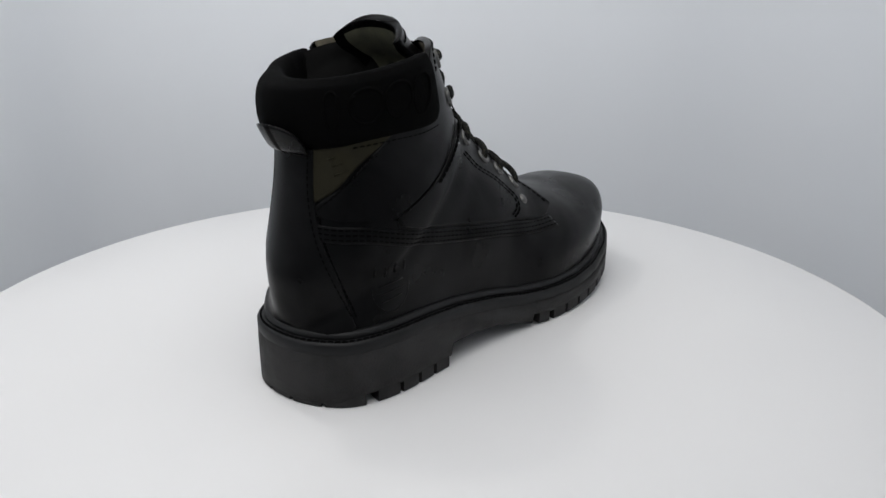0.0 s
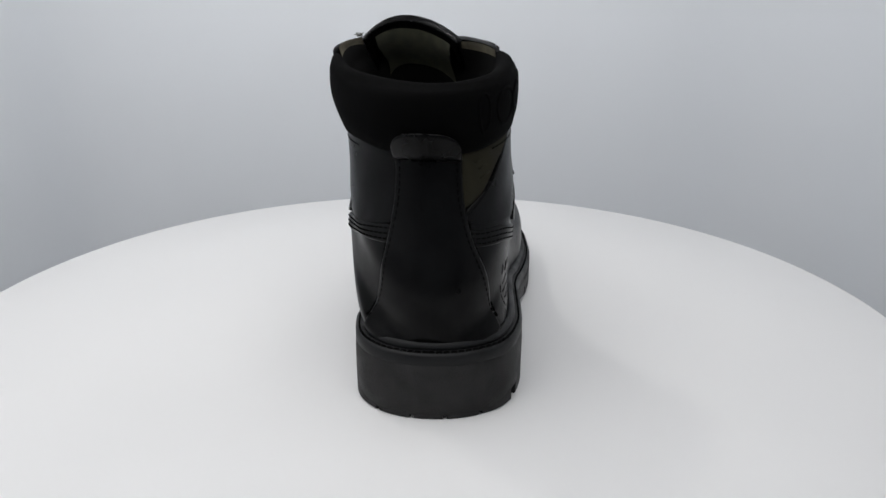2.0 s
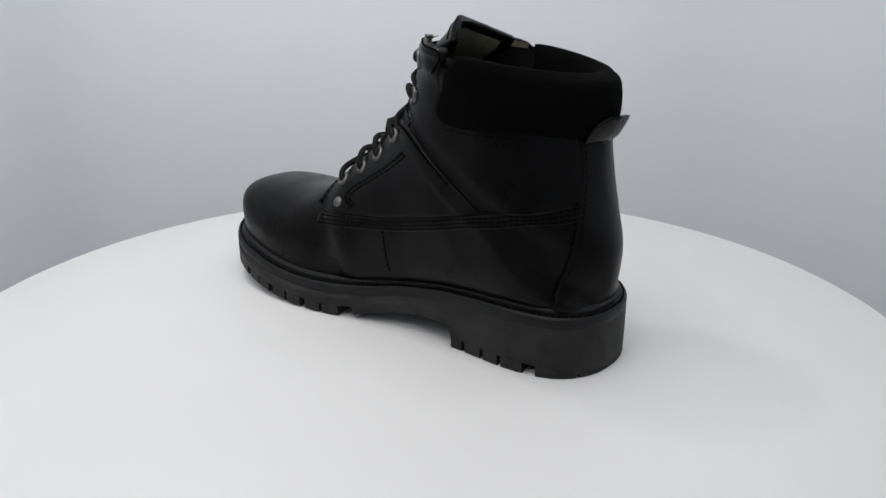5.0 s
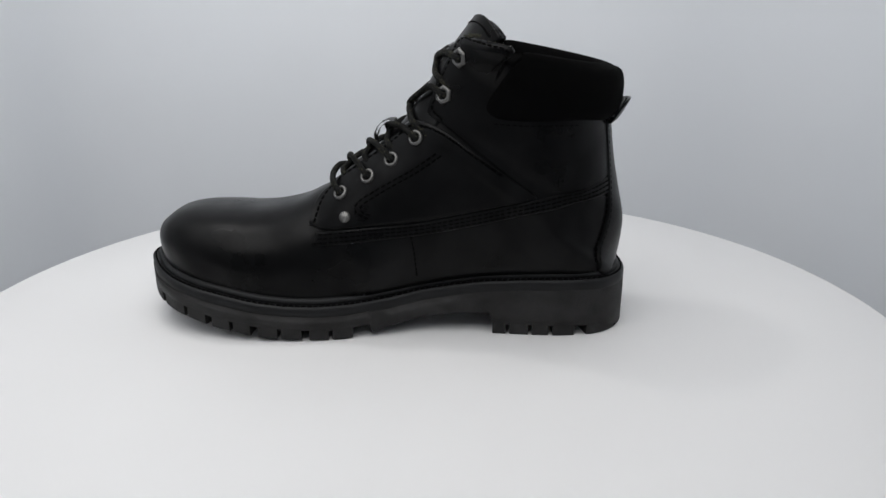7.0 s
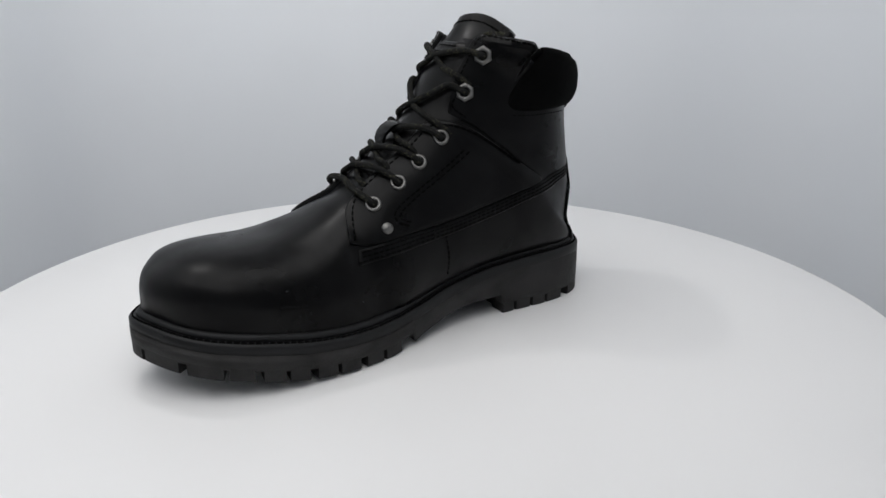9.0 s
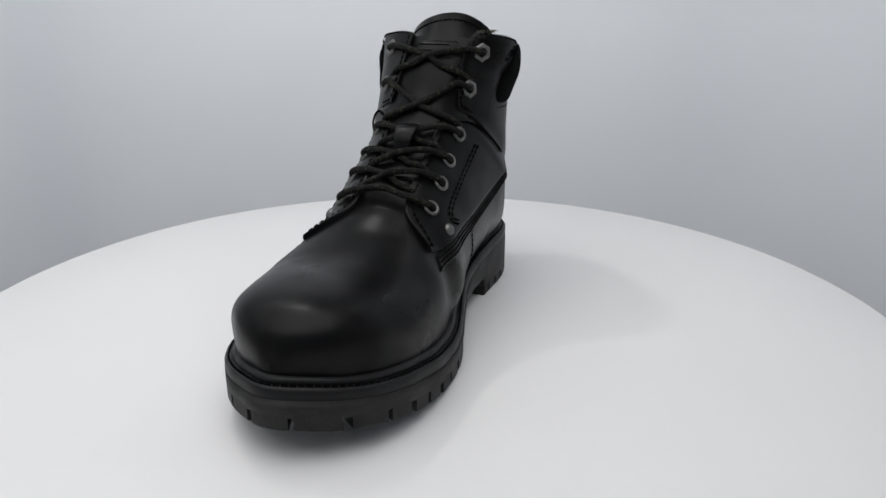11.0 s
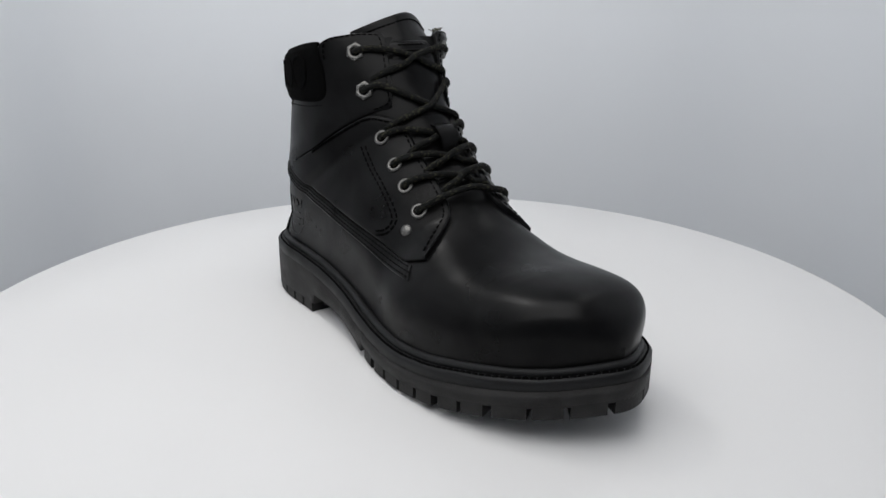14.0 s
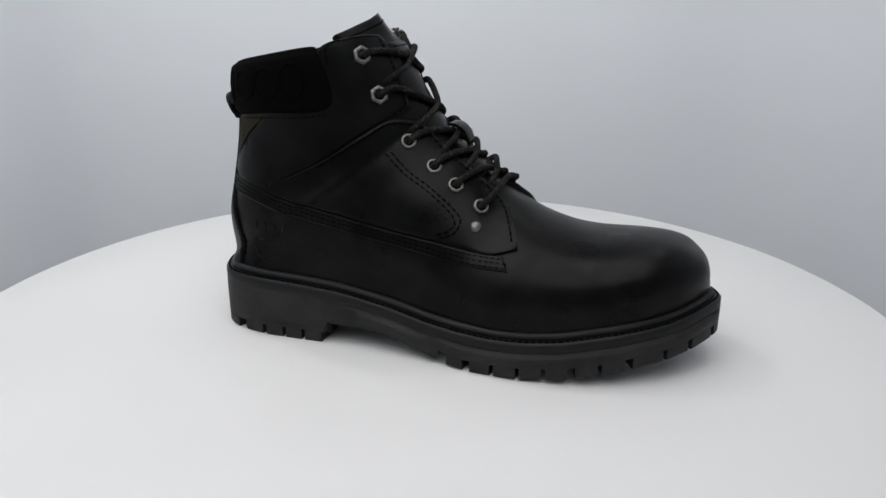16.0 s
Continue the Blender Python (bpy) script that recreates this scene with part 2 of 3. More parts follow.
def last_tables():
    keys = []
    for fx, fz, bx, bz, yl, ym, qm, n2 in ST:
        l0, m0 = feather(bx / 1000)
        if bz > 45:
            l0, m0 = -0.0135, -0.0135
        if yl is None:
            k = 1.0 if bx < 130 else 1.03
            c = (l0 + m0) / 2
            yl, ym = 1000 * (c + (l0 - c) * k - 0.0005), 1000 * (c + (m0 - c) * k + 0.0005)
        crown = np.interp(bx if bz < 45 else -120 - bz, [-300, -120, 30, 80, 170], [-1, -1, -4, -6, -7.5])
        keys.append((fx / 1e3, fz / 1e3, bx / 1e3, bz / 1e3, yl / 1e3, ym / 1e3, qm, n2, l0, m0, crown / 1e3))
    st = catmull(keys, NS)
    pos = np.zeros((2, NS, NA, 3))
    a = np.linspace(0, 1, 400)
    for i, (fx, fz, bx, bz, yl, ym, qm, n2, l0, m0, yc) in enumerate(st):
        for side, (w0, wm) in enumerate(((l0, yl), (m0, ym))):
            q = 0.5 - 0.5 * np.cos(np.pi * a)
            k = qm + (0.05 * min(1.0, max(0.0, (-0.06 - bx) / 0.05)) if side else 0.0)
            lo = np.clip((k - q) / k, 0, 1)
            hi = np.clip((q - k) / (1 - k), 0, 1)
            e = 2.1 if side == 0 else 1.68
            n = n2 - (0.5 * min(1.0, max(0.0, (0.09 - fx) / 0.03)) if side == 0 else 0.0)
            y = np.where(q < k, w0 + (wm - w0) * (1 - lo ** e) ** (1 / e), yc + (wm - yc) * (1 - hi ** n) ** (1 / n))
            p = np.stack([bx + (fx - bx) * q, y, bz + (fz - bz) * q], 1)
            d = np.r_[0, np.cumsum(np.linalg.norm(np.diff(p, axis=0), axis=1))]
            t = np.linspace(0, d[-1], NA)
            pos[side, i] = np.stack([np.interp(t, d, p[:, k]) for k in range(3)], 1)
    # the medial front flap stands open
    up = np.clip((np.arange(NS) - (NS - 70)) / 69, 0, 1) ** 1.4
    j = np.arange(NA)
    across = np.clip((j - 62) / 24, 0, 1) * np.clip((117 - j) / 16, 0, 1)
    pos[1] += (up[:, None] * across)[:, :, None] * np.array((0.0012, 0.0048, 0.0))
    nor = np.zeros_like(pos)
    for side in range(2):
        ds = np.gradient(pos[side], axis=0)
        da = np.gradient(pos[side], axis=1)
        n = np.cross(ds, da)
        n /= np.linalg.norm(n, axis=2)[:, :, None] + 1e-12
        if n[NS // 2, NA // 2, 1] * (-1 if side == 0 else 1) < 0:
            n = -n
        nor[side] = n
    for j in (0, NA - 1):
        mean = nor[0, :, j] + nor[1, :, j]
        nor[:, :, j] = mean / (np.linalg.norm(mean, axis=1)[:, None] + 1e-12)
    return st, pos, nor


STN, POS, NOR = last_tables()


def surf(sa, off=0.0, side=0):
    """A point on the last: station s and place a round it, both as table indices. a under 0 or past the crown goes on on the other side."""
    s, a = sa
    if a < 0:
        side, a = 1 - side, -a
    elif a > NA - 1:
        side, a = 1 - side, 2 * (NA - 1) - a
    over = max(0.0, s - (NS - 1))
    s = min(max(s, 0), NS - 1.0001)
    i, j = int(s), min(int(a), NA - 2)
    f, g = s - i, a - j

    def mix(t):
        t = t[side]
        return (t[i, j] * (1 - f) + t[i + 1, j] * f) * (1 - g) + (t[i, j + 1] * (1 - f) + t[i + 1, j + 1] * f) * g
    p, n = mix(POS), mix(NOR)
    n = n / np.linalg.norm(n)
    if over:
        p = p + np.array([-0.00026, 0.0, 0.00034]) * over
    return p + n * off, n


def near(x, y, z, side=0):
    """Table indices of the place on the last nearest to (x, y, z) in mm; on the other side a counts below zero."""
    want, best = np.array([x, y, z]) / 1000, None
    for k in (0, 1):
        d = ((POS[k, ::3, ::3] - want) ** 2).sum(2)
        i, j = np.unravel_index(np.argmin(d), d.shape)
        if best is None or d[i, j] < best[0]:
            best = (d[i, j], k, i * 3, j * 3)
    _, k, s, a = best
    tries = []
    for _ in range(8):
        p = surf((s, a), 0, k)[0]
        tries.append((np.linalg.norm(want - p), s, a))
        s0, a0 = max(s, 0.5), min(max(a, 0.5), NA - 1.5)
        jac = np.stack([surf((s0 + 0.5, a), 0, k)[0] - surf((s0 - 0.5, a), 0, k)[0], surf((s, a0 + 0.5), 0, k)[0] - surf((s, a0 - 0.5), 0, k)[0]], 1)
        step = np.linalg.lstsq(jac, want - p, rcond=None)[0]
        s, a = min(max(s + np.clip(step[0], -1.5, 1.5), 0), NS + 45.0), min(max(a + np.clip(step[1], -1.5, 1.5), 0), NA - 1.0)
    _, s, a = min(tries)
    return (s, a if k == side else -a)


def line(pts, n, side=0):
    """A smooth line of n places on the last through points in mm, or through (s, a) pairs."""
    k = np.array([p if len(p) == 3 else 1000 * surf(p, 0, side)[0] for p in pts], float)
    w = catmull(k, 12 * len(k))
    d = np.r_[0, np.cumsum(np.linalg.norm(np.diff(w, axis=0), axis=1))]
    t = np.linspace(0, d[-1], n)
    return np.array([near(*[np.interp(q, d, w[:, m]) for m in range(3)], side) for q in t])


def rim(n):
    """Parameters across a panel, with two narrow steps at each edge, and the height at each."""
    e = 0.35 / n
    t = [0, 0, e] + list(np.linspace(0, 1, n)[1:-1]) + [1 - e, 1, 1]
    h = [-1, 0.72, 1] + [1] * (n - 2) + [1, 0.72, -1]
    return t, h


def panel(edge1, edge2, thick, nu=40, nv=14, side=0, front=None, deep=0.0012):
    """A leather piece with rolled edges that lies on the last between two lines."""
    a, b = line(edge1, 90, side), line(edge2, 90, side)
    tu, hu = rim(nu)
    tv, hv = rim(nv)
    rows = []
    for u, h1 in zip(tu, hu):
        p = np.array([np.interp(u * 89, np.arange(90), a[:, k]) for k in (0, 1)])
        q = np.array([np.interp(u * 89, np.arange(90), b[:, k]) for k in (0, 1)])
        row = []
        for v, h2 in zip(tv, hv):
            h = min(h1, h2)
            full = thick
            if front:
                f = min(1.0, max(0.0, (u - front[1]) / 0.25))
                full += (front[0] - thick) * f * f * (3 - 2 * f) * v
            off = full * h if h > 0 else -deep
            row.append(surf(p + (q - p) * v, off, side)[0])
        rows.append(row)
    return grid_bm(rows)


def tube(points, r, n=8, bm=None, closed=False):
    bm = bm or bmesh.new()
    p = [Vector(q) for q in points]
    rows, up = [], Vector((0.13, 0.21, 0.97))
    for i, q in enumerate(p):
        t = (p[(i + 1) % len(p)] - p[i - 1]) if closed or 0 < i < len(p) - 1 else (p[min(i + 1, len(p) - 1)] - p[max(i - 1, 0)])
        t.normalize()
        x = t.cross(up).normalized()
        y = t.cross(x)
        rows.append([q + r * (x * math.cos(2 * math.pi * k / n) + y * math.sin(2 * math.pi * k / n)) for k in range(n)])
    return grid_bm(rows, closed_u=closed, closed_v=True, bm=bm, cap=not closed)


def dashes(paths, pitch=0.0027, length=0.0018, r=0.00042):
    """Stitches along paths of (place, normal): low rounded dashes, joined."""
    bm = bmesh.new()
    for path in paths:
        p = np.array([q for q, _ in path])
        nn = np.array([m for _, m in path])
        d = np.r_[0, np.cumsum(np.linalg.norm(np.diff(p, axis=0), axis=1))]
        for c in np.arange(pitch / 2, d[-1], pitch):
            ends = [np.array([np.interp(c + e, d, p[:, k]) for k in range(3)]) for e in (-length / 2, length / 2)]
            n = np.array([np.interp(c, d, nn[:, k]) for k in range(3)])
            t = ends[1] - ends[0]
            if np.linalg.norm(t) < 1e-6:
                continue
            w = np.cross(t, n)
            w = w / (np.linalg.norm(w) + 1e-9) * r
            n = n / (np.linalg.norm(n) + 1e-9) * r
            t = t / np.linalg.norm(t) * r
            a, b = ends
            low = [bm.verts.new(v) for v in (a - w - t - n, a + w - t - n, b + w + t - n, b - w + t - n)]
            top = [bm.verts.new(v) for v in (a - w * 0.6 + n, a + w * 0.6 + n, b + w * 0.6 + n, b - w * 0.6 + n)]
            bm.faces.new(top)
            for k in range(4):
                bm.faces.new((low[k], low[(k + 1) % 4], top[(k + 1) % 4], top[k]))
    return bm


def seam(pts, off, side=0, n=50):
    return [surf(p, off, side) for p in line(pts, n, side)]


def frame_at(p, n):
    n = Vector(n).normalized()
    x = Vector((0, 0, 1)).cross(n)
    x = x.normalized() if x.length > 1e-4 else Vector((1, 0, 0))
    y = n.cross(x)
    return Matrix(((x[0], y[0], n[0], p[0]), (x[1], y[1], n[1], p[1]), (x[2], y[2], n[2], p[2]), (0, 0, 0, 1)))


def ring_bm(ro, ri, h, n):
    """A flanged eyelet ring; six sides outside for the upper ones."""
    m = 24
    rows = []
    for kind, r, z in [(0, ro, -0.0008), (0, ro, h * 0.5), (0, ro - 0.0004, h), (1, ri + 0.0006, h * 1.15), (1, ri, h * 0.5), (1, ri * 0.95, -0.001)]:
        row = []
        for k in range(m):
            a = 2 * math.pi * k / m
            rr = r
            if kind == 0 and n == 6:
                rr = r * math.cos(math.pi / 6) / math.cos((a + math.pi / 6) % (math.pi / 3) - math.pi / 6)
            row.append((rr * math.cos(a), rr * math.sin(a), z))
        rows.append(row)
    return grid_bm(rows, closed_v=True)


# eyelets and rivets: places on the lateral and the medial side, in mm
EYE_L = [(45.2, -34.3, 85.8), (30.5, -33.9, 97), (17.5, -33.2, 107.2), (2.4, -32.5, 120), (-15, -32.3, 144), (-26.8, -30, 164.2)]
EYE_M = [(48.5, 23.1, 87), (32.2, 22.9, 97), (17.9, 22.1, 106.7), (3.4, 23, 119.4), (-11.3, 25.1, 144.2), (-20.2, 29.3, 164.2)]
RIVET = [(44.2, -41.1, 75.3), (44.3, 30.4, 73.6)]
LUG = 0.0062


def has_lugs(x):
    if x < -0.0424:
        return float(np.interp(x, [-0.116, -0.106], [0.3, 1.0]))
    return 1.0 if x > 0.030 else 0.0


def build_sole(boot):
    def ring(d, z):
        return [(x, y, z(x)) for x, y in inset(d)]

    def low(x):
        return sole_z(x) + LUG * has_lugs(x)
    rows = [ring(0.013, lambda x: welt_z(x) - 0.0005), ring(0.0028, welt_z), ring(0.0009, lambda x: welt_z(x) - 0.0005), ring(0.0, lambda x: welt_z(x) - 0.0018),
            ring(0.0, lambda x: welt_z(x) - 0.0060), ring(0.0002, lambda x: welt_z(x) - 0.0065)]
    part("welt", grid_bm(rows, closed_v=True), M_WELT, boot, "stitched black welt strip")
    rows = [ring(0.0003, lambda x: welt_z(x) - 0.0062), ring(0.0003, lambda x: welt_z(x) - 0.0068), ring(0.0, lambda x: welt_z(x) - 0.0075),
            ring(-0.0002, lambda x: 0.6 * welt_z(x) + 0.4 * low(x)), ring(-0.0002, lambda x: 0.25 * welt_z(x) + 0.75 * low(x)),
            ring(-0.0001, lambda x: low(x) + 0.0004), ring(0.0005, low), ring(0.020, low)]
    bm = grid_bm(rows, closed_v=True, cap=True)
    outsole = part("outsole", bm, M_RUBBER, boot, "black rubber outsole with heel block")
    rows = [ring(0.0085, lambda x: low(x) + 0.002), ring(0.0085, lambda x: sole_z(x) + 0.0028), ring(0.0110, lambda x: sole_z(x) + 0.0022), ring(0.022, lambda x: sole_z(x) + 0.0022)]
    part("tread_core", grid_bm(rows, closed_v=True, cap=True), M_RUBBER, outsole)
    # tread blocks, one by one, along the edge of forepart and heel
    outer, inner = inset(-0.00015), inset(0.0135)
    seg = np.linalg.norm(np.diff(np.vstack([OUTLINE, OUTLINE[:1]]), axis=0), axis=1)
    dist = np.r_[0, np.cumsum(seg)]

    def at(curve, d):
        d = d % dist[-1]
        q = np.vstack([curve, curve[:1]])
        return np.array([np.interp(d, dist, q[:, k]) for k in (0, 1)])

    def block(d0, d1, deep=1.0):
        n = max(3, int((d1 - d0) / 0.0025))
        prof = [(0.0, LUG + 0.0012), (0.0, 0.0007), (0.0007, 0.0), (0.0125, 0.0), (0.0132, 0.0008), (0.0132, LUG + 0.0012)]
        rows = []
        for k in range(n + 1):
            d = d0 + (d1 - d0) * k / n
            o, i_ = at(outer, d), at(inner, d)
            way = (i_ - o) / (np.linalg.norm(i_ - o) + 1e-9)
            high = LUG * max(0.2, has_lugs(o[0])) + 0.0012
            rows.append([(*(o + way * f * deep), sole_z((o + way * f * deep)[0]) * 0.5 + sole_z(o[0]) * 0.5 + min(z, high)) for f, z in prof])
        part("tread_block", grid_bm(rows, cap=True), M_RUBBER, outsole, smooth=False)
    # forepart: lateral edge round the toe to the medial edge; heel: medial round the back to lateral
    idx = np.arange(NOUT)
    lat_f = dist[min(idx[(OUTLINE[:, 0] > 0.036) & (OUTLINE[:, 1] < -0.02)])]
    med_f = dist[max(idx[(OUTLINE[:, 0] > 0.036) & (OUTLINE[:, 1] > -0.005)])]
    notches = [(188, 2.4), (201, 4.6), (216, 2.4), (230.5, 2.4), (244.5, 2.4), (259, 4.4), (274, 2.4), (289.5, 4.4), (310, 2.6), (327, 3.2),
               (347, 3.6), (369, 2.4), (394, 4.6), (416, 2.6), (432.5, 4.4), (447, 2.4), (461, 4.6), (476, 2.4), (491.5, 4.6), (506.5, 2.4), (521, 2.4)]
    cut = [lat_f] + [v for c, w in notches for v in (c / 1000 - w / 2000, c / 1000 + w / 2000)] + [med_f]
    for a, b in zip(cut[::2], cut[1::2]):
        if b - a > 0.002:
            block(a, b)
    med_h = dist[min(idx[(OUTLINE[:, 0] < -0.0430) & (OUTLINE[:, 1] > 0)])]
    lat_h = dist[max(idx[(OUTLINE[:, 0] < -0.0430) & (OUTLINE[:, 1] < -0.03)])] + dist[-1]
    notches = [(614.5, 2.4), (628, 2.4), (640.5, 2.6), (659, 8.0), (687, 2.2), (706, 2.2), (722.5, 2.2), (741, 2.2), (767, 7.0), (785, 2.6), (798.5, 2.4), (811, 2.4)]
    cut = [med_h] + [v for c, w in notches for v in (c / 1000 - w / 2000, c / 1000 + w / 2000)] + [lat_h]
    for a, b in zip(cut[::2], cut[1::2]):
        if b - a > 0.002:
            block(a, b)
    # bead along the feather line and the stitches of the welt
    bead = inset(0.0064)
    part("rand", tube([(x, y, welt_z(x) + 0.0010) for x, y in bead], 0.0026, 12, closed=True), M_WELT, boot, "rounded black rand along the welt")
    o = inset(0.0020)
    path = [(np.array((x, y, welt_z(x) - 0.0001)), np.array((0.0, 0.0, 1.0))) for x, y in np.vstack([o, o[:1]])]
    tagged(part("welt_stitching", dashes([path], 0.0036, 0.0024, 0.0006), M_THREAD, boot), kind="stuff")


def build_quarters(boot):
    """The overlaid leather pieces of both sides, with their seams."""
    # ---- lateral side
    band_t = [(-111.5, -28, 93), (-106, -38, 91.5), (-90, -47, 89.5), (-69, -50, 84), (-34, -51, 77), (1, -52, 71), (35, -53, 67), (62, -52, 65)]
    band_b = [(-112.5, -29, 85), (-106, -40, 83.5), (-90, -47, 81.5), (-69, -50, 76), (-34, -52, 69), (2, -53, 63.5), (37, -55, 58), (66, -56, 57)]
    part("band", panel(band_b, band_t, 0.0011, 60, 6), M_LEATHER, boot, "triple-stitched black leather side band")
    front_l = [(-77, -49, 91.5), (-47, -49, 106), (-21, -42, 123), (-8, -34, 131), (1, -27, 131), (9, -20, 127), (27, -19, 110), (44, -19, 97), (56, -21, 87), (63, -30, 79), (69, -46, 68)]
    low_l = [(-77, -49, 91), (-69, -50, 86), (-34, -51, 78.5), (1, -52, 72.5), (35, -53, 68), (55, -53, 66), (69, -46.5, 67.5)]
    quarter = part("eyelet_panel", panel(low_l, front_l, 0.0017, 64, 18, 0, (0.0030, 0.35)), M_LEATHER, boot)
    edge = [(-47, -49, 104.5), (-21, -42, 121), (-9, -35, 128.5), (1, -29, 128.5), (8, -22, 125), (27, -22, 108), (43, -22, 95), (54, -24, 86), (60, -32, 78), (66, -46, 69)]
    row1 = [(-6, -40, 115), (5, -41, 105), (18, -42, 97), (32, -44, 87), (37, -46, 81), (34, -50, 74), (27, -52, 71)]
    row2 = [(-9, -41, 114), (2, -42, 104), (15, -43, 96), (29, -45, 86), (34, -47, 80), (31, -50, 75), (25, -52, 73)]
    tagged(part("stitching", dashes([seam(edge, 0.0027), seam(row1, 0.0021), seam(row2, 0.0020)], 0.0039, 0.0023, 0.0006), M_THREAD, quarter), kind="stuff")
    rows = [[tuple(np.array(a) * f + np.array(b) * (1 - f)) for a, b in zip(band_t, band_b)] for f in (0.2, 0.5, 0.8)]
    tagged(part("band_stitching", dashes([seam(r, 0.0010) for r in rows], 0.0034, 0.0019, 0.00045), M_THREAD, boot), kind="stuff")
    bot_l = [(-78, -49, 91.5), (-47, -49, 107), (-36, -47, 114), (-21, -42, 124), (-8, -34, 132), (-4, -29, 134), (0, -24, 135.5)]
    top_l = [(-79, -49, 91.5), (-95, -45, 93), (-108, -34, 95.5), (-110, -29, 98), (-108, -31.5, 103), (-101, -41, 111), (-92, -45, 120), (-77, -49, 133), (-62, -49, 146), (-48, -47, 162), (NS + 3, 76.0), (NS + 7, 90.0),
             (NS + 5, 103.0), (NS - 4, 108.0), (-9, -18, 158), (-4, -20, 146), (0, -23, 136.5)]
    upper_l = part("ankle_panel", panel(bot_l, top_l, 0.0011, 80, 26, 0, (0.0028, 0.55)), M_LEATHER, boot)
    edge = [(-39, -46, 160), (NS + 1.5, 78.0), (NS + 4.5, 90.0), (NS + 2, 101.0), (NS - 6, 105.5), (-11, -20, 157), (-6, -22, 146), (-2, -24, 138), (-7, -32, 134)]
    tagged(part("stitching", dashes([seam(edge, 0.0026)], 0.0034, 0.0019, 0.0004), M_THREAD, upper_l), kind="stuff")
    # olive patch under the collar, lateral side only
    ol_t = [(-108.5, -22, 127), (-100, -38, 129), (-90, -45, 131.5), (-76, -49, 133.5)]
    ol_b = [(-110.5, -24, 100), (-109, -31, 103.5), (-103, -39, 110), (-94, -44, 120), (-77, -49, 132.5)]
    patch = part("patch", panel(ol_b, ol_t, 0.0010, 20, 10), M_OLIVE, boot, "olive leather heel patch with small embossed marks")
    tagged(part("stitching", dashes([seam([(-107, -33, 102), (-101, -41, 110), (-92, -45, 120), (-76, -49, 131)], 0.0006), seam([(-112, -33, 100), (-97, -43, 114), (-85, -47, 124)], 0.0006)],
                            0.0028, 0.0019, 0.0005), M_THREAD, patch), kind="stuff")
    bm = bmesh.new()
    for x, y, z, dx in [(-101, -37, 121, 3), (-100, -38, 117, 4), (-103, -35, 124, 2)]:
        c = near(x, y, z)
        tube([surf((c[0], c[1] - 2 * dx / 3), 0.0011)[0], surf((c[0], c[1]), 0.0011)[0], surf((c[0], c[1] + 2 * dx / 3), 0.0011)[0]], 0.0004, 6, bm)
    part("embossed_marks", bm, M_OLIVE, patch)
    # ---- medial side
    band_t = [(-113, 4, 95), (-103, 24, 92.5), (-90, 32, 89.5), (-63, 34, 86), (-31, 33, 78), (2, 33, 71), (35, 34, 68), (62, 30, 64)]
    band_b = [(-114, 5, 86), (-103, 25, 84.5), (-90, 32, 82), (-63, 34, 78.5), (-31, 33, 70.5), (2, 33, 64), (36, 36, 60), (64, 33, 56)]
    part("band", panel(band_b, band_t, 0.0011, 60, 6, 1), M_LEATHER, boot, "triple-stitched black leather side band")
    front_m = [(-66, 34, 88.5), (-46, 34, 102), (-30, 32, 113), (-14, 27, 124), (0, 18, 128), (8, 12, 126), (21, 10, 113), (42, 8, 97), (54, 9, 88), (61, 14, 81), (66, 27, 68)]
    low_m = [(-66, 34, 88), (-50, 34, 84), (-31, 33, 79.5), (2, 33, 72.5), (35, 34, 69), (54, 32, 66.5), (66, 27.5, 67.5)]
    quarter = part("eyelet_panel", panel(low_m, front_m, 0.0017, 64, 18, 1, (0.0030, 0.35)), M_LEATHER, boot)
    edge = [(-46, 34, 100.5), (-30, 32, 111), (-14, 28, 121.5), (-2, 21, 125.5), (6, 15, 123.5), (20, 13, 111), (41, 11, 95), (52, 12, 86), (58, 17, 80), (63, 27, 69)]
    row1 = [(-9, 29, 112), (5, 28, 102), (18, 27, 94), (36, 28, 83), (38, 31, 77), (29, 33, 73)]
    row2 = [(-12, 30, 111), (2, 29, 101), (15, 28, 93), (33, 29, 82), (35, 32, 78), (27, 33, 75)]
    tagged(part("stitching", dashes([seam(edge, 0.0027, 1), seam(row1, 0.0021, 1), seam(row2, 0.0020, 1)], 0.0039, 0.0023, 0.0006), M_THREAD, quarter), kind="stuff")
    rows = [[tuple(np.array(a) * f + np.array(b) * (1 - f)) for a, b in zip(band_t, band_b)] for f in (0.2, 0.5, 0.8)]
    paths = [seam(r, 0.0012, 1) for r in rows] + [seam([(6, 32, 64), (4, 31, 52), (3, 28, 38)], 0.0002, 1)]
    tagged(part("band_stitching", dashes(paths, 0.0034, 0.0019, 0.00045), M_THREAD, boot), kind="stuff")
    bot_m = [(-66, 34, 89.5), (-46, 35, 103.5), (-38, 34, 109.5), (-30, 32, 115), (-18, 29, 124), (-10, 25, 129), (-4, 20, 132)]
    top_m = [(-67, 34, 89.5), (-86, 33, 91), (-100, 25, 93), (-111, 6, 96), (-111, -4, 103), (-109, -4, 120), (-105, 12, 133), (-85, 33, 142), (-60, 36, 154), (-46, 35, 164), (NS + 6, 74.0), (NS + 14, 88.0), (NS + 13, 98.0),
             (NS + 2, 104.0), (-12, 17, 154), (-8, 17, 143), (-4, 19, 133)]
    upper_m = part("ankle_panel", panel(bot_m, top_m, 0.0011, 80, 26, 1, (0.0028, 0.55)), M_LEATHER, boot)
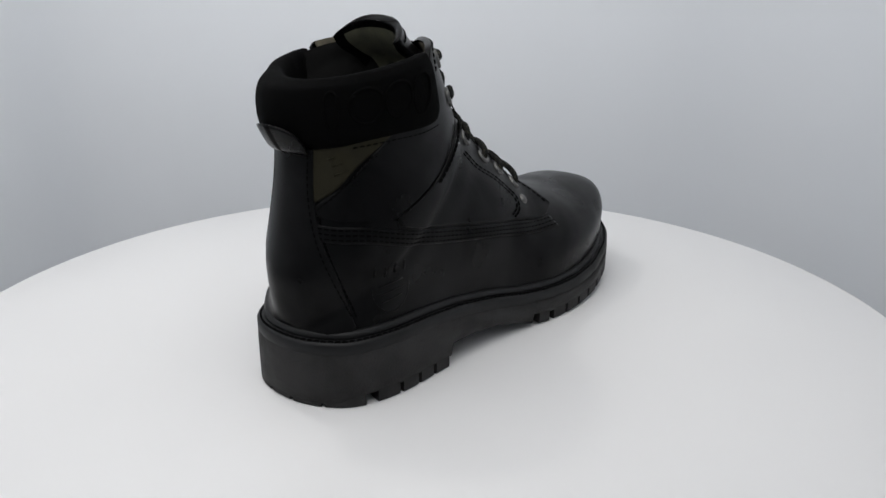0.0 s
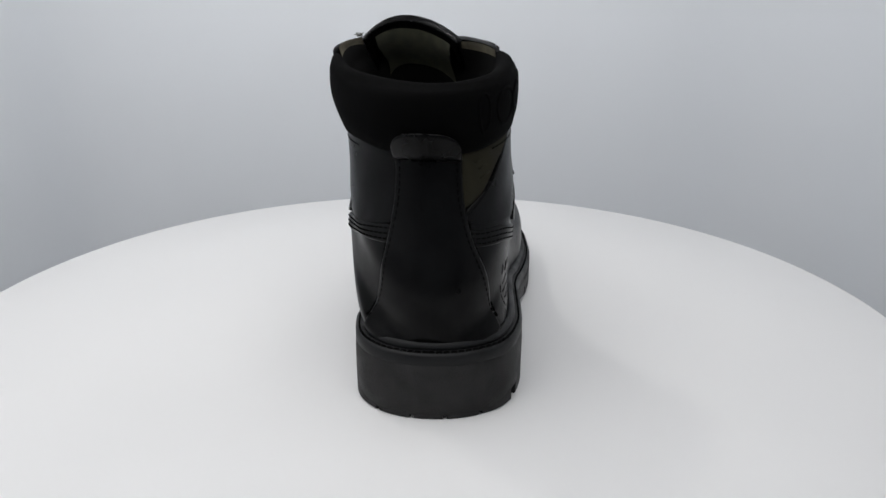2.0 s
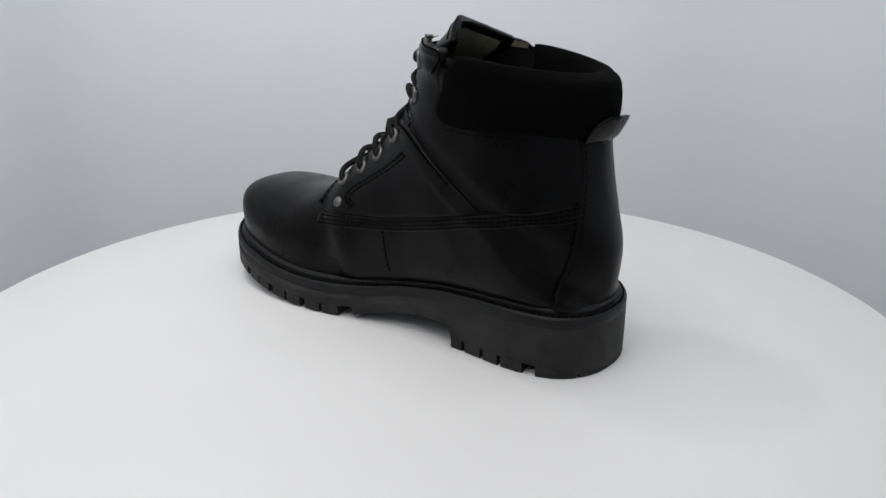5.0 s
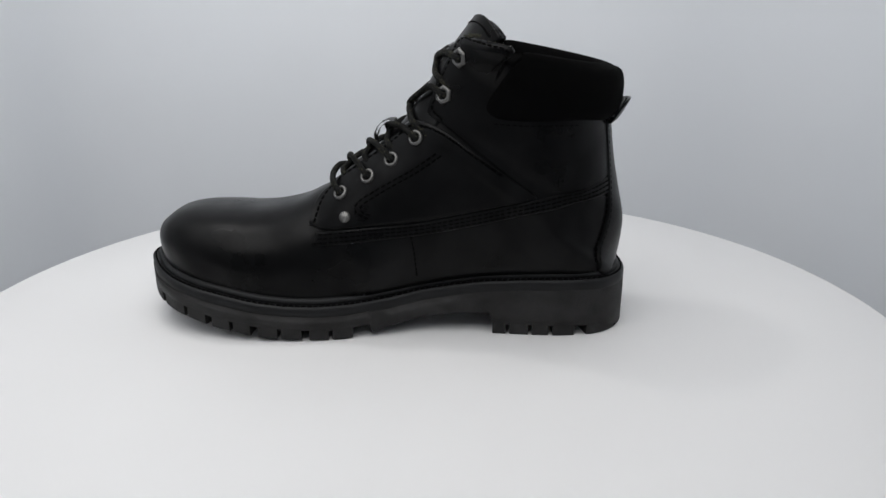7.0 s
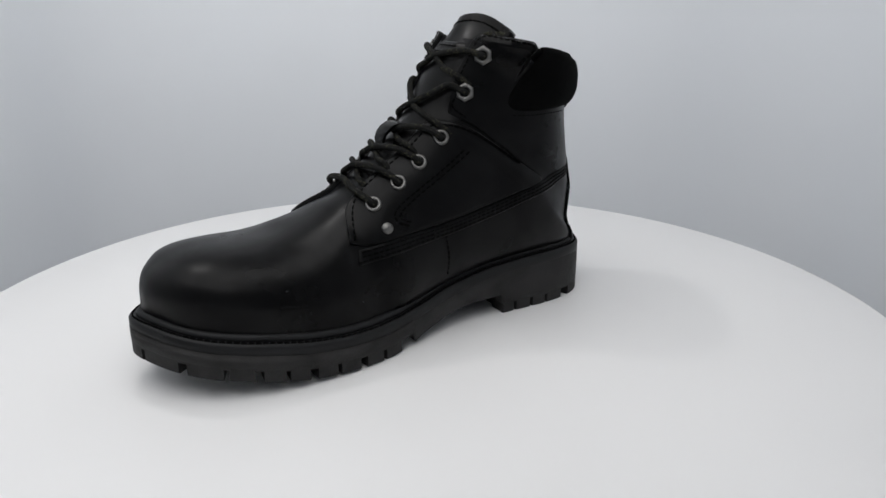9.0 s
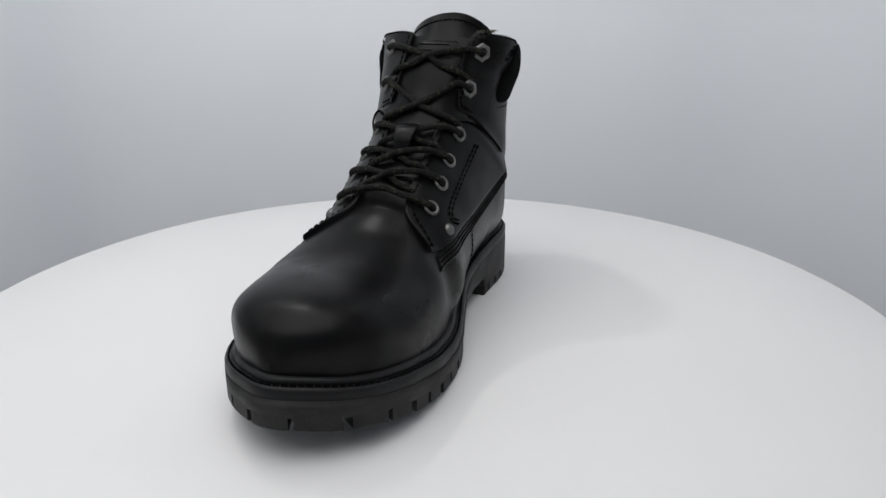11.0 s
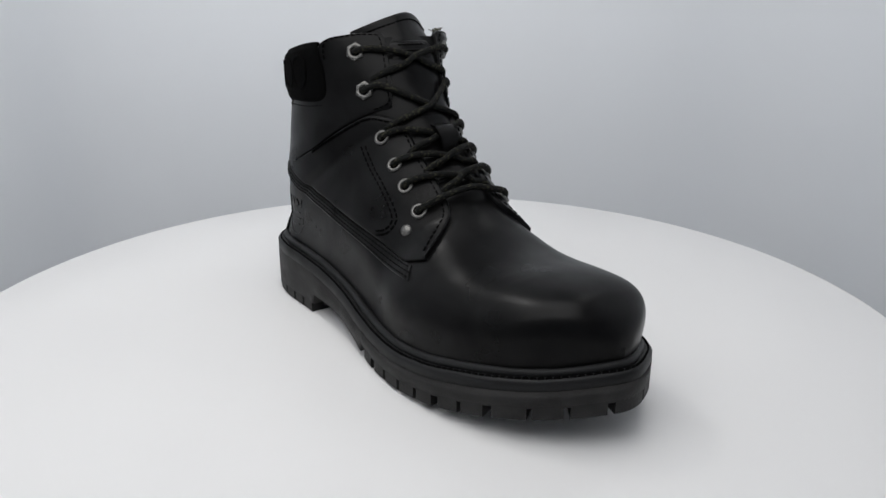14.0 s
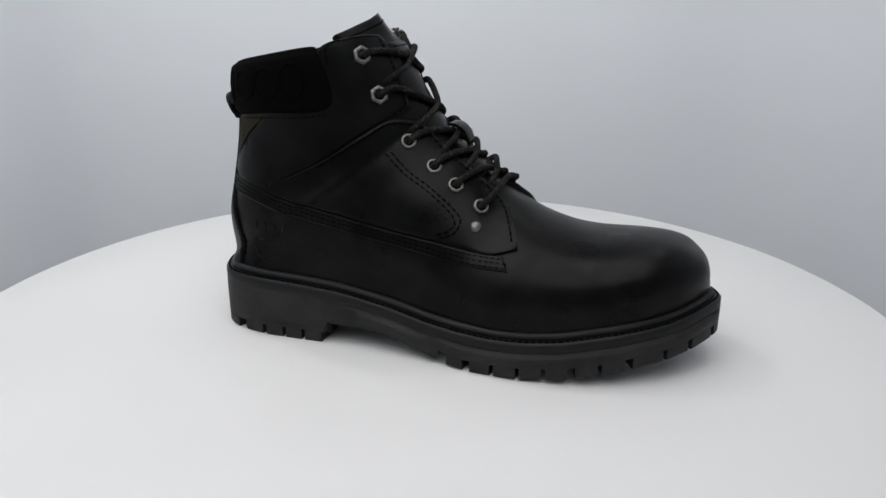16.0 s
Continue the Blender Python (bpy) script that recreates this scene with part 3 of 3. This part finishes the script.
    edge = [(-40, 34, 160), (NS + 3, 76.0), (NS + 10, 88.0), (NS + 9, 96.0), (NS - 2, 102), (-14, 19, 154), (-10, 20, 143), (-6, 20, 136), (-12, 25, 130)]
    tagged(part("stitching", dashes([seam(edge, 0.0026, 1)], 0.0034, 0.0019, 0.0004), M_THREAD, upper_m), kind="stuff")
    # lining inside the two front flaps
    for side in (0, 1):
        up = 6 * side
        part("flap_lining", panel([(NS - 30, 74.0), (NS - 30, 88.0), (NS - 30, 103.0)], [(NS + 3 + up / 2, 76.0), (NS + 6 + up, 90.0), (NS + 3 + up / 3, 101.0)], -0.0016, 14, 8, side), M_FLAP, boot, "khaki woven lining of the front flap")


def build_fray(boot):
    rnd = random.Random(4)
    bm = bmesh.new()
    for k in range(30):
        a = 102 - 9 * rnd.random() ** 2
        p, n = surf((NS + 10 - 0.03 * (a - 92) ** 2, a), -0.0005 + rnd.uniform(-0.0012, 0.0014), 1)
        q = p + np.array((rnd.uniform(-0.0018, 0.0012), rnd.uniform(-0.001, 0.0018), rnd.uniform(0.0003, 0.0012)))
        r = q + np.array((rnd.uniform(-0.0014, 0.0014), rnd.uniform(-0.0014, 0.0014), rnd.uniform(-0.0002, 0.0012)))
        tube([p, q, r], 0.00022, 4, bm)
    tagged(part("frayed_edge", bm, M_LINING, boot, "frayed textile edge of the flap"), kind="stuff")


def collar_bulge(v):
    return float(np.interp(v, [0, 0.06, 0.15, 0.3, 0.5, 0.7, 0.85, 0.95, 1.0], [0.0002, 0.0030, 0.0047, 0.0060, 0.0066, 0.0063, 0.0055, 0.0042, 0.0030]))


def build_back(boot):
    """Heel counter, padded collar and pull tab."""
    lat = [(-107.5, -28, 128), (-109, -29, 106), (-111, -34, 87), (-107, -41, 66), (-102, -47, 39.5)]
    med = [(-107.5, 3, 128), (-111, 4, 107), (-115, 11, 82), (-114, 18, 61), (-107, 21, 39.5)]
    stay = part("heel_counter", panel(lat, med, 0.0018, 44, 22), M_LEATHER, boot, "smooth black leather heel counter")
    ins = [(-108.5, -25.5, 126), (-110, -26.5, 106), (-112, -31.5, 87), (-109, -38.5, 66), (-103, -45.5, 45)]
    inm = [(-108.5, 0.5, 126), (-112, 1.5, 107), (-116, 8.5, 82), (-116, 15.5, 61), (-108, 19.5, 45)]
    lines = [seam(ins, 0.0015), seam(inm, 0.0015), seam([(-108.5, -25, 125.5), (-109.5, -12, 125), (-108.5, 0, 125.5)], 0.0015)]
    ins2 = [(x + 1, y - 4, z) for x, y, z in ins]
    inm2 = [(x + 1, y + 4, z) for x, y, z in inm]
    lines += [seam(ins2, 0.0003), seam(inm2, 0.0003)]
    tagged(part("stitching", dashes(lines, 0.0034, 0.0020, 0.00045), M_THREAD, stay), kind="stuff")
    # collar: a padded strip round the back that rolls over the top edge
    low = line([(-37, -46, 143), (-38, -46, 138), (-43, -48, 135), (-56, -49, 133.5), (-76, -48, 132.5), (-98, -40, 130), (-107.5, -24, 128), (-108, -8, 127.5), (-105, 14, 128.5),
                (-92, 30, 130), (-76, 35, 130.5), (-56, 36, 130.5), (-42, 34.5, 131.5), (-36, 33, 135), (-36, 33, 140)], 130)
    high = line([(NS - 4.0, 72.0), (NS - 2.0, 69.0), (NS - 1.0, 62.0), (NS - 1.0, 50.0), (NS - 1.0, 36.0), (NS - 1.0, 22.0), (NS - 1.0, 8.0), (NS - 1.0, -6.0), (NS - 1.0, -20.0), (NS - 1.0, -34.0),
                 (NS - 1.0, -48.0), (NS - 1.0, -58.0), (NS - 2.0, -66.0), (NS - 4.0, -69.0)], 130)
    rows = []
    for k in range(130):
        u = k / 129
        e = min(1.0, 8 * min(u, 1 - u)) ** 0.5
        row = [surf(low[k], -0.001)[0]]
        for v in np.linspace(0, 1, 18):
            row.append(surf(low[k] + (high[k] - low[k]) * v, 0.0006 + collar_bulge(v) * (0.35 + 0.65 * e) * (0.62 + 0.78 * math.exp(-((low[k][1] + 14) / 27) ** 2)))[0])
        p, n = surf(high[k], 0.0)
        n = np.array([n[0], n[1], 0.0])
        n /= np.linalg.norm(n)
        z = np.array([0, 0, 1.0])
        for d, hgt in [(0.0016, 0.0017), (-0.0006, 0.0025), (-0.0030, 0.0024), (-0.0054, 0.0010), (-0.0072, -0.0022), (-0.0082, -0.008), (-0.0098, -0.016), (-0.0118, -0.026)]:
            row.append(p + n * d * (0.4 + 0.6 * e) + z * hgt)
        rows.append(row)
    collar = part("collar", grid_bm(rows), M_SUEDE, boot, "padded black suede collar with embossed shapes")
    # plain embossed shapes on the lateral half of the collar
    for a, ra, rs in [(60, 5.5, 11), (47, 6.5, 10), (33, 6.5, 10), (20, 2.5, 11)]:
        ring = []
        for k in range(28):
            w = 2 * math.pi * k / 28
            j = int(np.argmin(abs(low[:, 1] - (a + ra * math.cos(w)))))
            v = 0.47 + 0.28 * math.sin(w) * rs / 11
            q = low[j] + (high[j] - low[j]) * v
            ring.append(surf((q[0], a + ra * math.cos(w)), 0.0003 + collar_bulge(v) * (0.62 + 0.78 * math.exp(-((a + ra * math.cos(w) + 14) / 27) ** 2)))[0])
        part("embossed_shape", tube(ring, 0.0009, 6, closed=True), M_SUEDE, collar)
    edge = [(-40, -47, 133.5), (-56, -49, 131.5), (-76, -48.5, 130.5), (-95, -42, 128.5)]
    edge2 = [(-40, 34, 129.5), (-56, 36, 128.5), (-76, 35, 128.5), (-95, 29, 127.5)]
    tagged(part("stitching", dashes([seam(edge, 0.0010), seam(edge2, 0.0010)], 0.0034, 0.0019, 0.0004), M_THREAD, collar), kind="stuff")
    # pull tab: a half-round flap that stands off the collar
    rows = []
    for u in np.linspace(-1, 1, 25):
        y = -12.0 + 16.3 * u
        top = 126 + 13.5 * math.sqrt(max(0.0, 1 - abs(u) ** 2.6))
        col = []
        for back in (0, 1):
            vs = np.linspace(0, 1, 9)
            for v in (vs if not back else vs[::-1]):
                z = 125.5 + (top - 125.5) * v
                p, n = surf(near(-112, y, 127), 0)
                n = np.array((n[0], n[1], 0.0)) / np.hypot(n[0], n[1])
                q = p + n * (0.0018 + 0.0088 * (v * (top - 125.5) / 14) ** 0.7 * (1 - 0.2 * u * u) + (0.0 if back else 0.0017))
                q[2] = z / 1000
                col.append(q)
        rows.append(col)
    part("pull_tab", grid_bm(rows, closed_v=True, cap=True), M_LEATHER, boot, "rounded black leather pull tab")


def build_tongue(boot):
    C = NA - 1.0

    def place(u, v, off):
        top = NS + 37 - 35 * abs((u - 0.3) / (0.75 if u > 0.3 else 1.45)) ** (2.1 if u > 0.3 else 1.55)
        s = 112 + (top - 112) * v
        w = 19 + 2.0 * v
        f = min(1.0, max(0.0, (v - 0.62) / 0.3))
        p = surf((s, C + u * w), off)[0]
        return p - np.array((0.017 * abs(u) ** 1.7 * f * f * (3 - 2 * f), 0.0, 0.0))

    def on(s, a, off):
        """A point on the tongue at station s and place a."""
        u = (a - C) / 20.5
        top = NS + 37 - 35 * abs((u - 0.3) / (0.75 if u > 0.3 else 1.45)) ** (2.1 if u > 0.3 else 1.55)
        f = min(1.0, max(0.0, ((s - 112) / (top - 112) - 0.62) / 0.3))
        p, n = surf((s, a), off)
        return p - np.array((0.017 * abs(u) ** 1.7 * f * f * (3 - 2 * f), 0.0, 0.0)), n
    us, vs = np.linspace(-1, 1, 33), np.linspace(0, 1, 60)
    front = [[place(u, v, 0.0004 + 0.0008 * (1 - u * u)) for u in us] for v in vs]
    rows = [[place(u, v, -0.0005 if v < 0.62 else -0.0035 * min(1, 6 * (v - 0.62))) for u in us] for v in vs]
    bm = grid_bm([list(a) + list(b[::-1]) for a, b in zip(front, rows)], closed_v=True, cap=True)
    tongue = part("tongue", bm, M_LEATHER, boot, "padded black leather tongue")
    us2 = np.linspace(-0.80, 0.80, 22)
    bm = grid_bm([[place(u, v, -0.0046 - 0.0018 * math.sin(math.pi * (v - 0.6) / 0.36)) for u in us2] for v in np.linspace(0.60, 0.945, 24)])
    part("tongue_lining", bm, M_LINING, tongue, "olive ribbed mesh tongue lining")
    path = []
    for u in np.linspace(-0.9, 0.9, 50):
        top = NS + 25 - 33 * abs((u - 0.3) / (0.75 if u > 0.3 else 1.45)) ** (2.1 if u > 0.3 else 1.55)
        path.append(on(top, C + u * 20.5, 0.0012))
    tagged(part("stitching", dashes([path], 0.003, 0.002, 0.0005), M_THREAD, tongue), kind="stuff")
    # embossed label: a plain plate with two bars
    rows = [[on(NS - 34 + 24 * v, C + 1 + u * 11, 0.0021 if 0 < i < 6 and 0 < j < 8 else 0.0008)[0] for j, u in enumerate(np.linspace(-1, 1, 9))] for i, v in enumerate(np.linspace(0, 1, 7))]
    plate = part("label", grid_bm(rows), M_LEATHER, tongue, "embossed black leather label")
    bm = bmesh.new()
    for v in (0.35, 0.65):
        tube([on(NS - 34 + 24 * v, C + 1 + u * 7, 0.0022)[0] for u in np.linspace(-1, 1, 9)], 0.0005, 6, bm)
    part("embossed_bars", bm, M_LEATHER, plate)
    # lace keeper
    rows = []
    for s, o in [(128, 0.0018), (129, 0.0030), (132, 0.0078), (136, 0.0098), (142, 0.0102), (147, 0.0088), (150, 0.0060), (150, 0.0042), (147, 0.0068), (142, 0.0084), (136, 0.0080), (132, 0.0055)]:
        rows.append([surf((s, C + u * 3.8), o)[0] for u in (-1, -0.96, -0.5, 0, 0.5, 0.96, 1)])
    part("lace_keeper", grid_bm(rows, closed_u=True), M_LEATHER, tongue, "folded leather lace loop")


def build_fittings(boot):
    T = 0.0026
    for side, pts in ((0, EYE_L), (1, EYE_M)):
        for k, p in enumerate(pts):
            q, n = surf(near(*p, side), T if k < 4 else 0.0018, side)
            ob = part("eyelet", ring_bm(0.0045 if k < 4 else 0.0056, 0.0025, 0.0012, 24 if k < 4 else 6), M_METAL, boot, "round steel eyelet" if k < 4 else "six-sided steel eyelet")
            ob.matrix_basis = frame_at(q, n)
            # flat dark disc stands in for the shade inside the ring
            bm = bmesh.new()
            bmesh.ops.create_circle(bm, cap_ends=True, segments=16, radius=0.0026, matrix=Matrix.Translation((0, 0, 0.0002)))
            part("eyelet_hole_shade", bm, M_DARK, ob)
        q, n = surf(near(*RIVET[side], side), 0.0024, side)
        prof = [(0.0001, 0.0016), (0.0012, 0.0015), (0.0024, 0.0011), (0.0032, 0.0004), (0.0034, -0.0006)]
        ob = part("rivet", grid_bm(lathe(prof, 20), closed_v=True), M_METAL, boot, "domed steel rivet")
        ob.matrix_basis = frame_at(q, n)
    # laces: each run leaves an eyelet, crosses the tongue and dips under the opposite flap one row down
    C = NA - 1.0
    lace = new("lace")
    lace.parent = boot
    tagged(lace, "round black lace with olive flecks")
    sl = [near(*p, 0) for p in EYE_L]
    sm = [near(*p, 1) for p in EYE_M]

    def run(pts, name="lace_run"):
        k = catmull(pts, 48)
        part(name, tube(k, 0.00185, 10), M_LACE, lace)
    a, b = sl[0], sm[0]
    run([surf(a, -0.001)[0], surf(a, 0.0040)[0], surf((a[0] - 1, a[1] + 8), 0.0060)[0], surf((a[0] - 1, a[1] + 20), 0.0060)[0], surf((a[0] - 1, C), 0.0058)[0],
         surf((b[0] - 1, b[1] + 20), 0.0060, 1)[0], surf((b[0] - 1, b[1] + 8), 0.0060, 1)[0], surf(b, 0.0040, 1)[0], surf(b, -0.001, 1)[0]])
    for k in range(1, 6):
        for side, own, opp, lift in ((0, sl, sm, 0.0032), (1, sm, sl, 0.0062 if k < 4 else 0.0042)):
            e, o = own[k], opp[k - 1]
            mid = 0.45 * e[0] + 0.55 * o[0]
            f = 0.5 if k not in (4,) else 0.42
            base = 0.0040 if k < 4 else 0.0032
            pts = [surf(e, -0.001, side)[0], surf(e, base, side)[0], surf((e[0] - 0.5, e[1] + 6), base + 0.0012, side)[0],
                   surf((e[0] * 0.8 + o[0] * 0.2, e[1] + 0.55 * (C - e[1])), max(lift, 0.0045), side)[0],
                   surf((e[0] * f + o[0] * (1 - f), C), lift, side)[0],
                   surf((e[0] * 0.30 + o[0] * 0.70, C + 6), lift * 0.8, side)[0],
                   surf((e[0] * 0.22 + o[0] * 0.78, C + 13), 0.0036, side)[0],
                   surf((e[0] * 0.18 + o[0] * 0.82, C + 20), 0.0002, side)[0]]
            run(pts)


def build_lining(boot):
    """The inside of the shaft."""
    rows = []
    for i in range(168, NS, 3):
        ring = [POS[0, i, j] - NOR[0, i, j] * 0.004 for j in range(0, NA, 4)] + [POS[1, i, j] - NOR[1, i, j] * 0.004 for j in range(NA - 1, -1, -4)][1:-1]
        rows.append(ring)
    bm = grid_bm(rows, closed_v=True)
    bm.verts.ensure_lookup_table()
    bm.faces.new([bm.verts[k] for k in range(len(rows[0]))])
    part("lining", bm, M_DARK, boot, "dark textile lining")


def build_emblem(boot):
    """Embossed round emblem on the lateral quarter: a plain ring with four bars across it."""
    bm = bmesh.new()

    arc = [np.array((-80.0 + 11.5 * math.cos(w), 0, 55 + 11.5 * math.sin(w))) for w in np.linspace(math.radians(165), math.radians(375), 40)]

    def side_point(p):
        d = np.hypot(POS[0, :, :, 0] - p[0] / 1000, POS[0, :, :, 2] - p[2] / 1000)
        i, j = np.unravel_index(np.argmin(d), d.shape)
        return np.array((p[0] / 1000, POS[0, i, j, 1] + 0.00025, p[2] / 1000))
    tube([side_point(p) for p in arc], 0.0005, 6, bm)
    for k in range(4):
        x = -90 + 6.3 * k
        tube([side_point((x, 0, 63.5)), side_point((x + 0.3, 0, 66)), side_point((x + 0.5, 0, 68.5))], 0.0008, 6, bm)
    for z, w in ((58.5, 7.5), (54.5, 8.5), (50.5, 6.5)):
        tube([side_point((x, 0, z + 0.12 * (x + 80))) for x in np.linspace(-80 - w, -80 + w, 7)], 0.0006, 6, bm)
    part("emblem", bm, M_LEATHER, boot, "embossed round emblem")


def build_boot():
    boot = tagged(new("boot"), "black leather lace-up ankle boot with thick lugged rubber sole", "boot")
    rows = [list(POS[0, i, ::2]) + list(POS[1, i, ::2][::-1][1:]) for i in range(0, NS, 2)]
    rows[-1] = list(POS[0, NS - 1, ::2]) + list(POS[1, NS - 1, ::2][::-1][1:])
    nose = [p * np.array((1, 0, 1)) + np.array((0.0004, -0.0062, 0)) for p in rows[0]]
    part("upper", grid_bm([nose] + rows), M_LEATHER, boot, "black oiled leather vamp and toe cap")
    build_sole(boot)
    build_lining(boot)
    build_quarters(boot)
    build_back(boot)
    build_fray(boot)
    build_tongue(boot)
    build_emblem(boot)
    build_fittings(boot)
    return boot


boot = build_boot()


# ---------------------------------------------------------------- movement: one steady turn, counter-clockwise seen from above
def motions():
    rate, first = 18.312, 47.43
    rows = [(t, pose(0, 0, 0, 0, 0, first + rate * t)) for t in range(0, 17, 1)]
    walk(boot, rows)
    walk(turntable, [(t, pose(0, 0, 0, 0, 0, rate * t)) for t in range(0, 17, 1)])


motions()
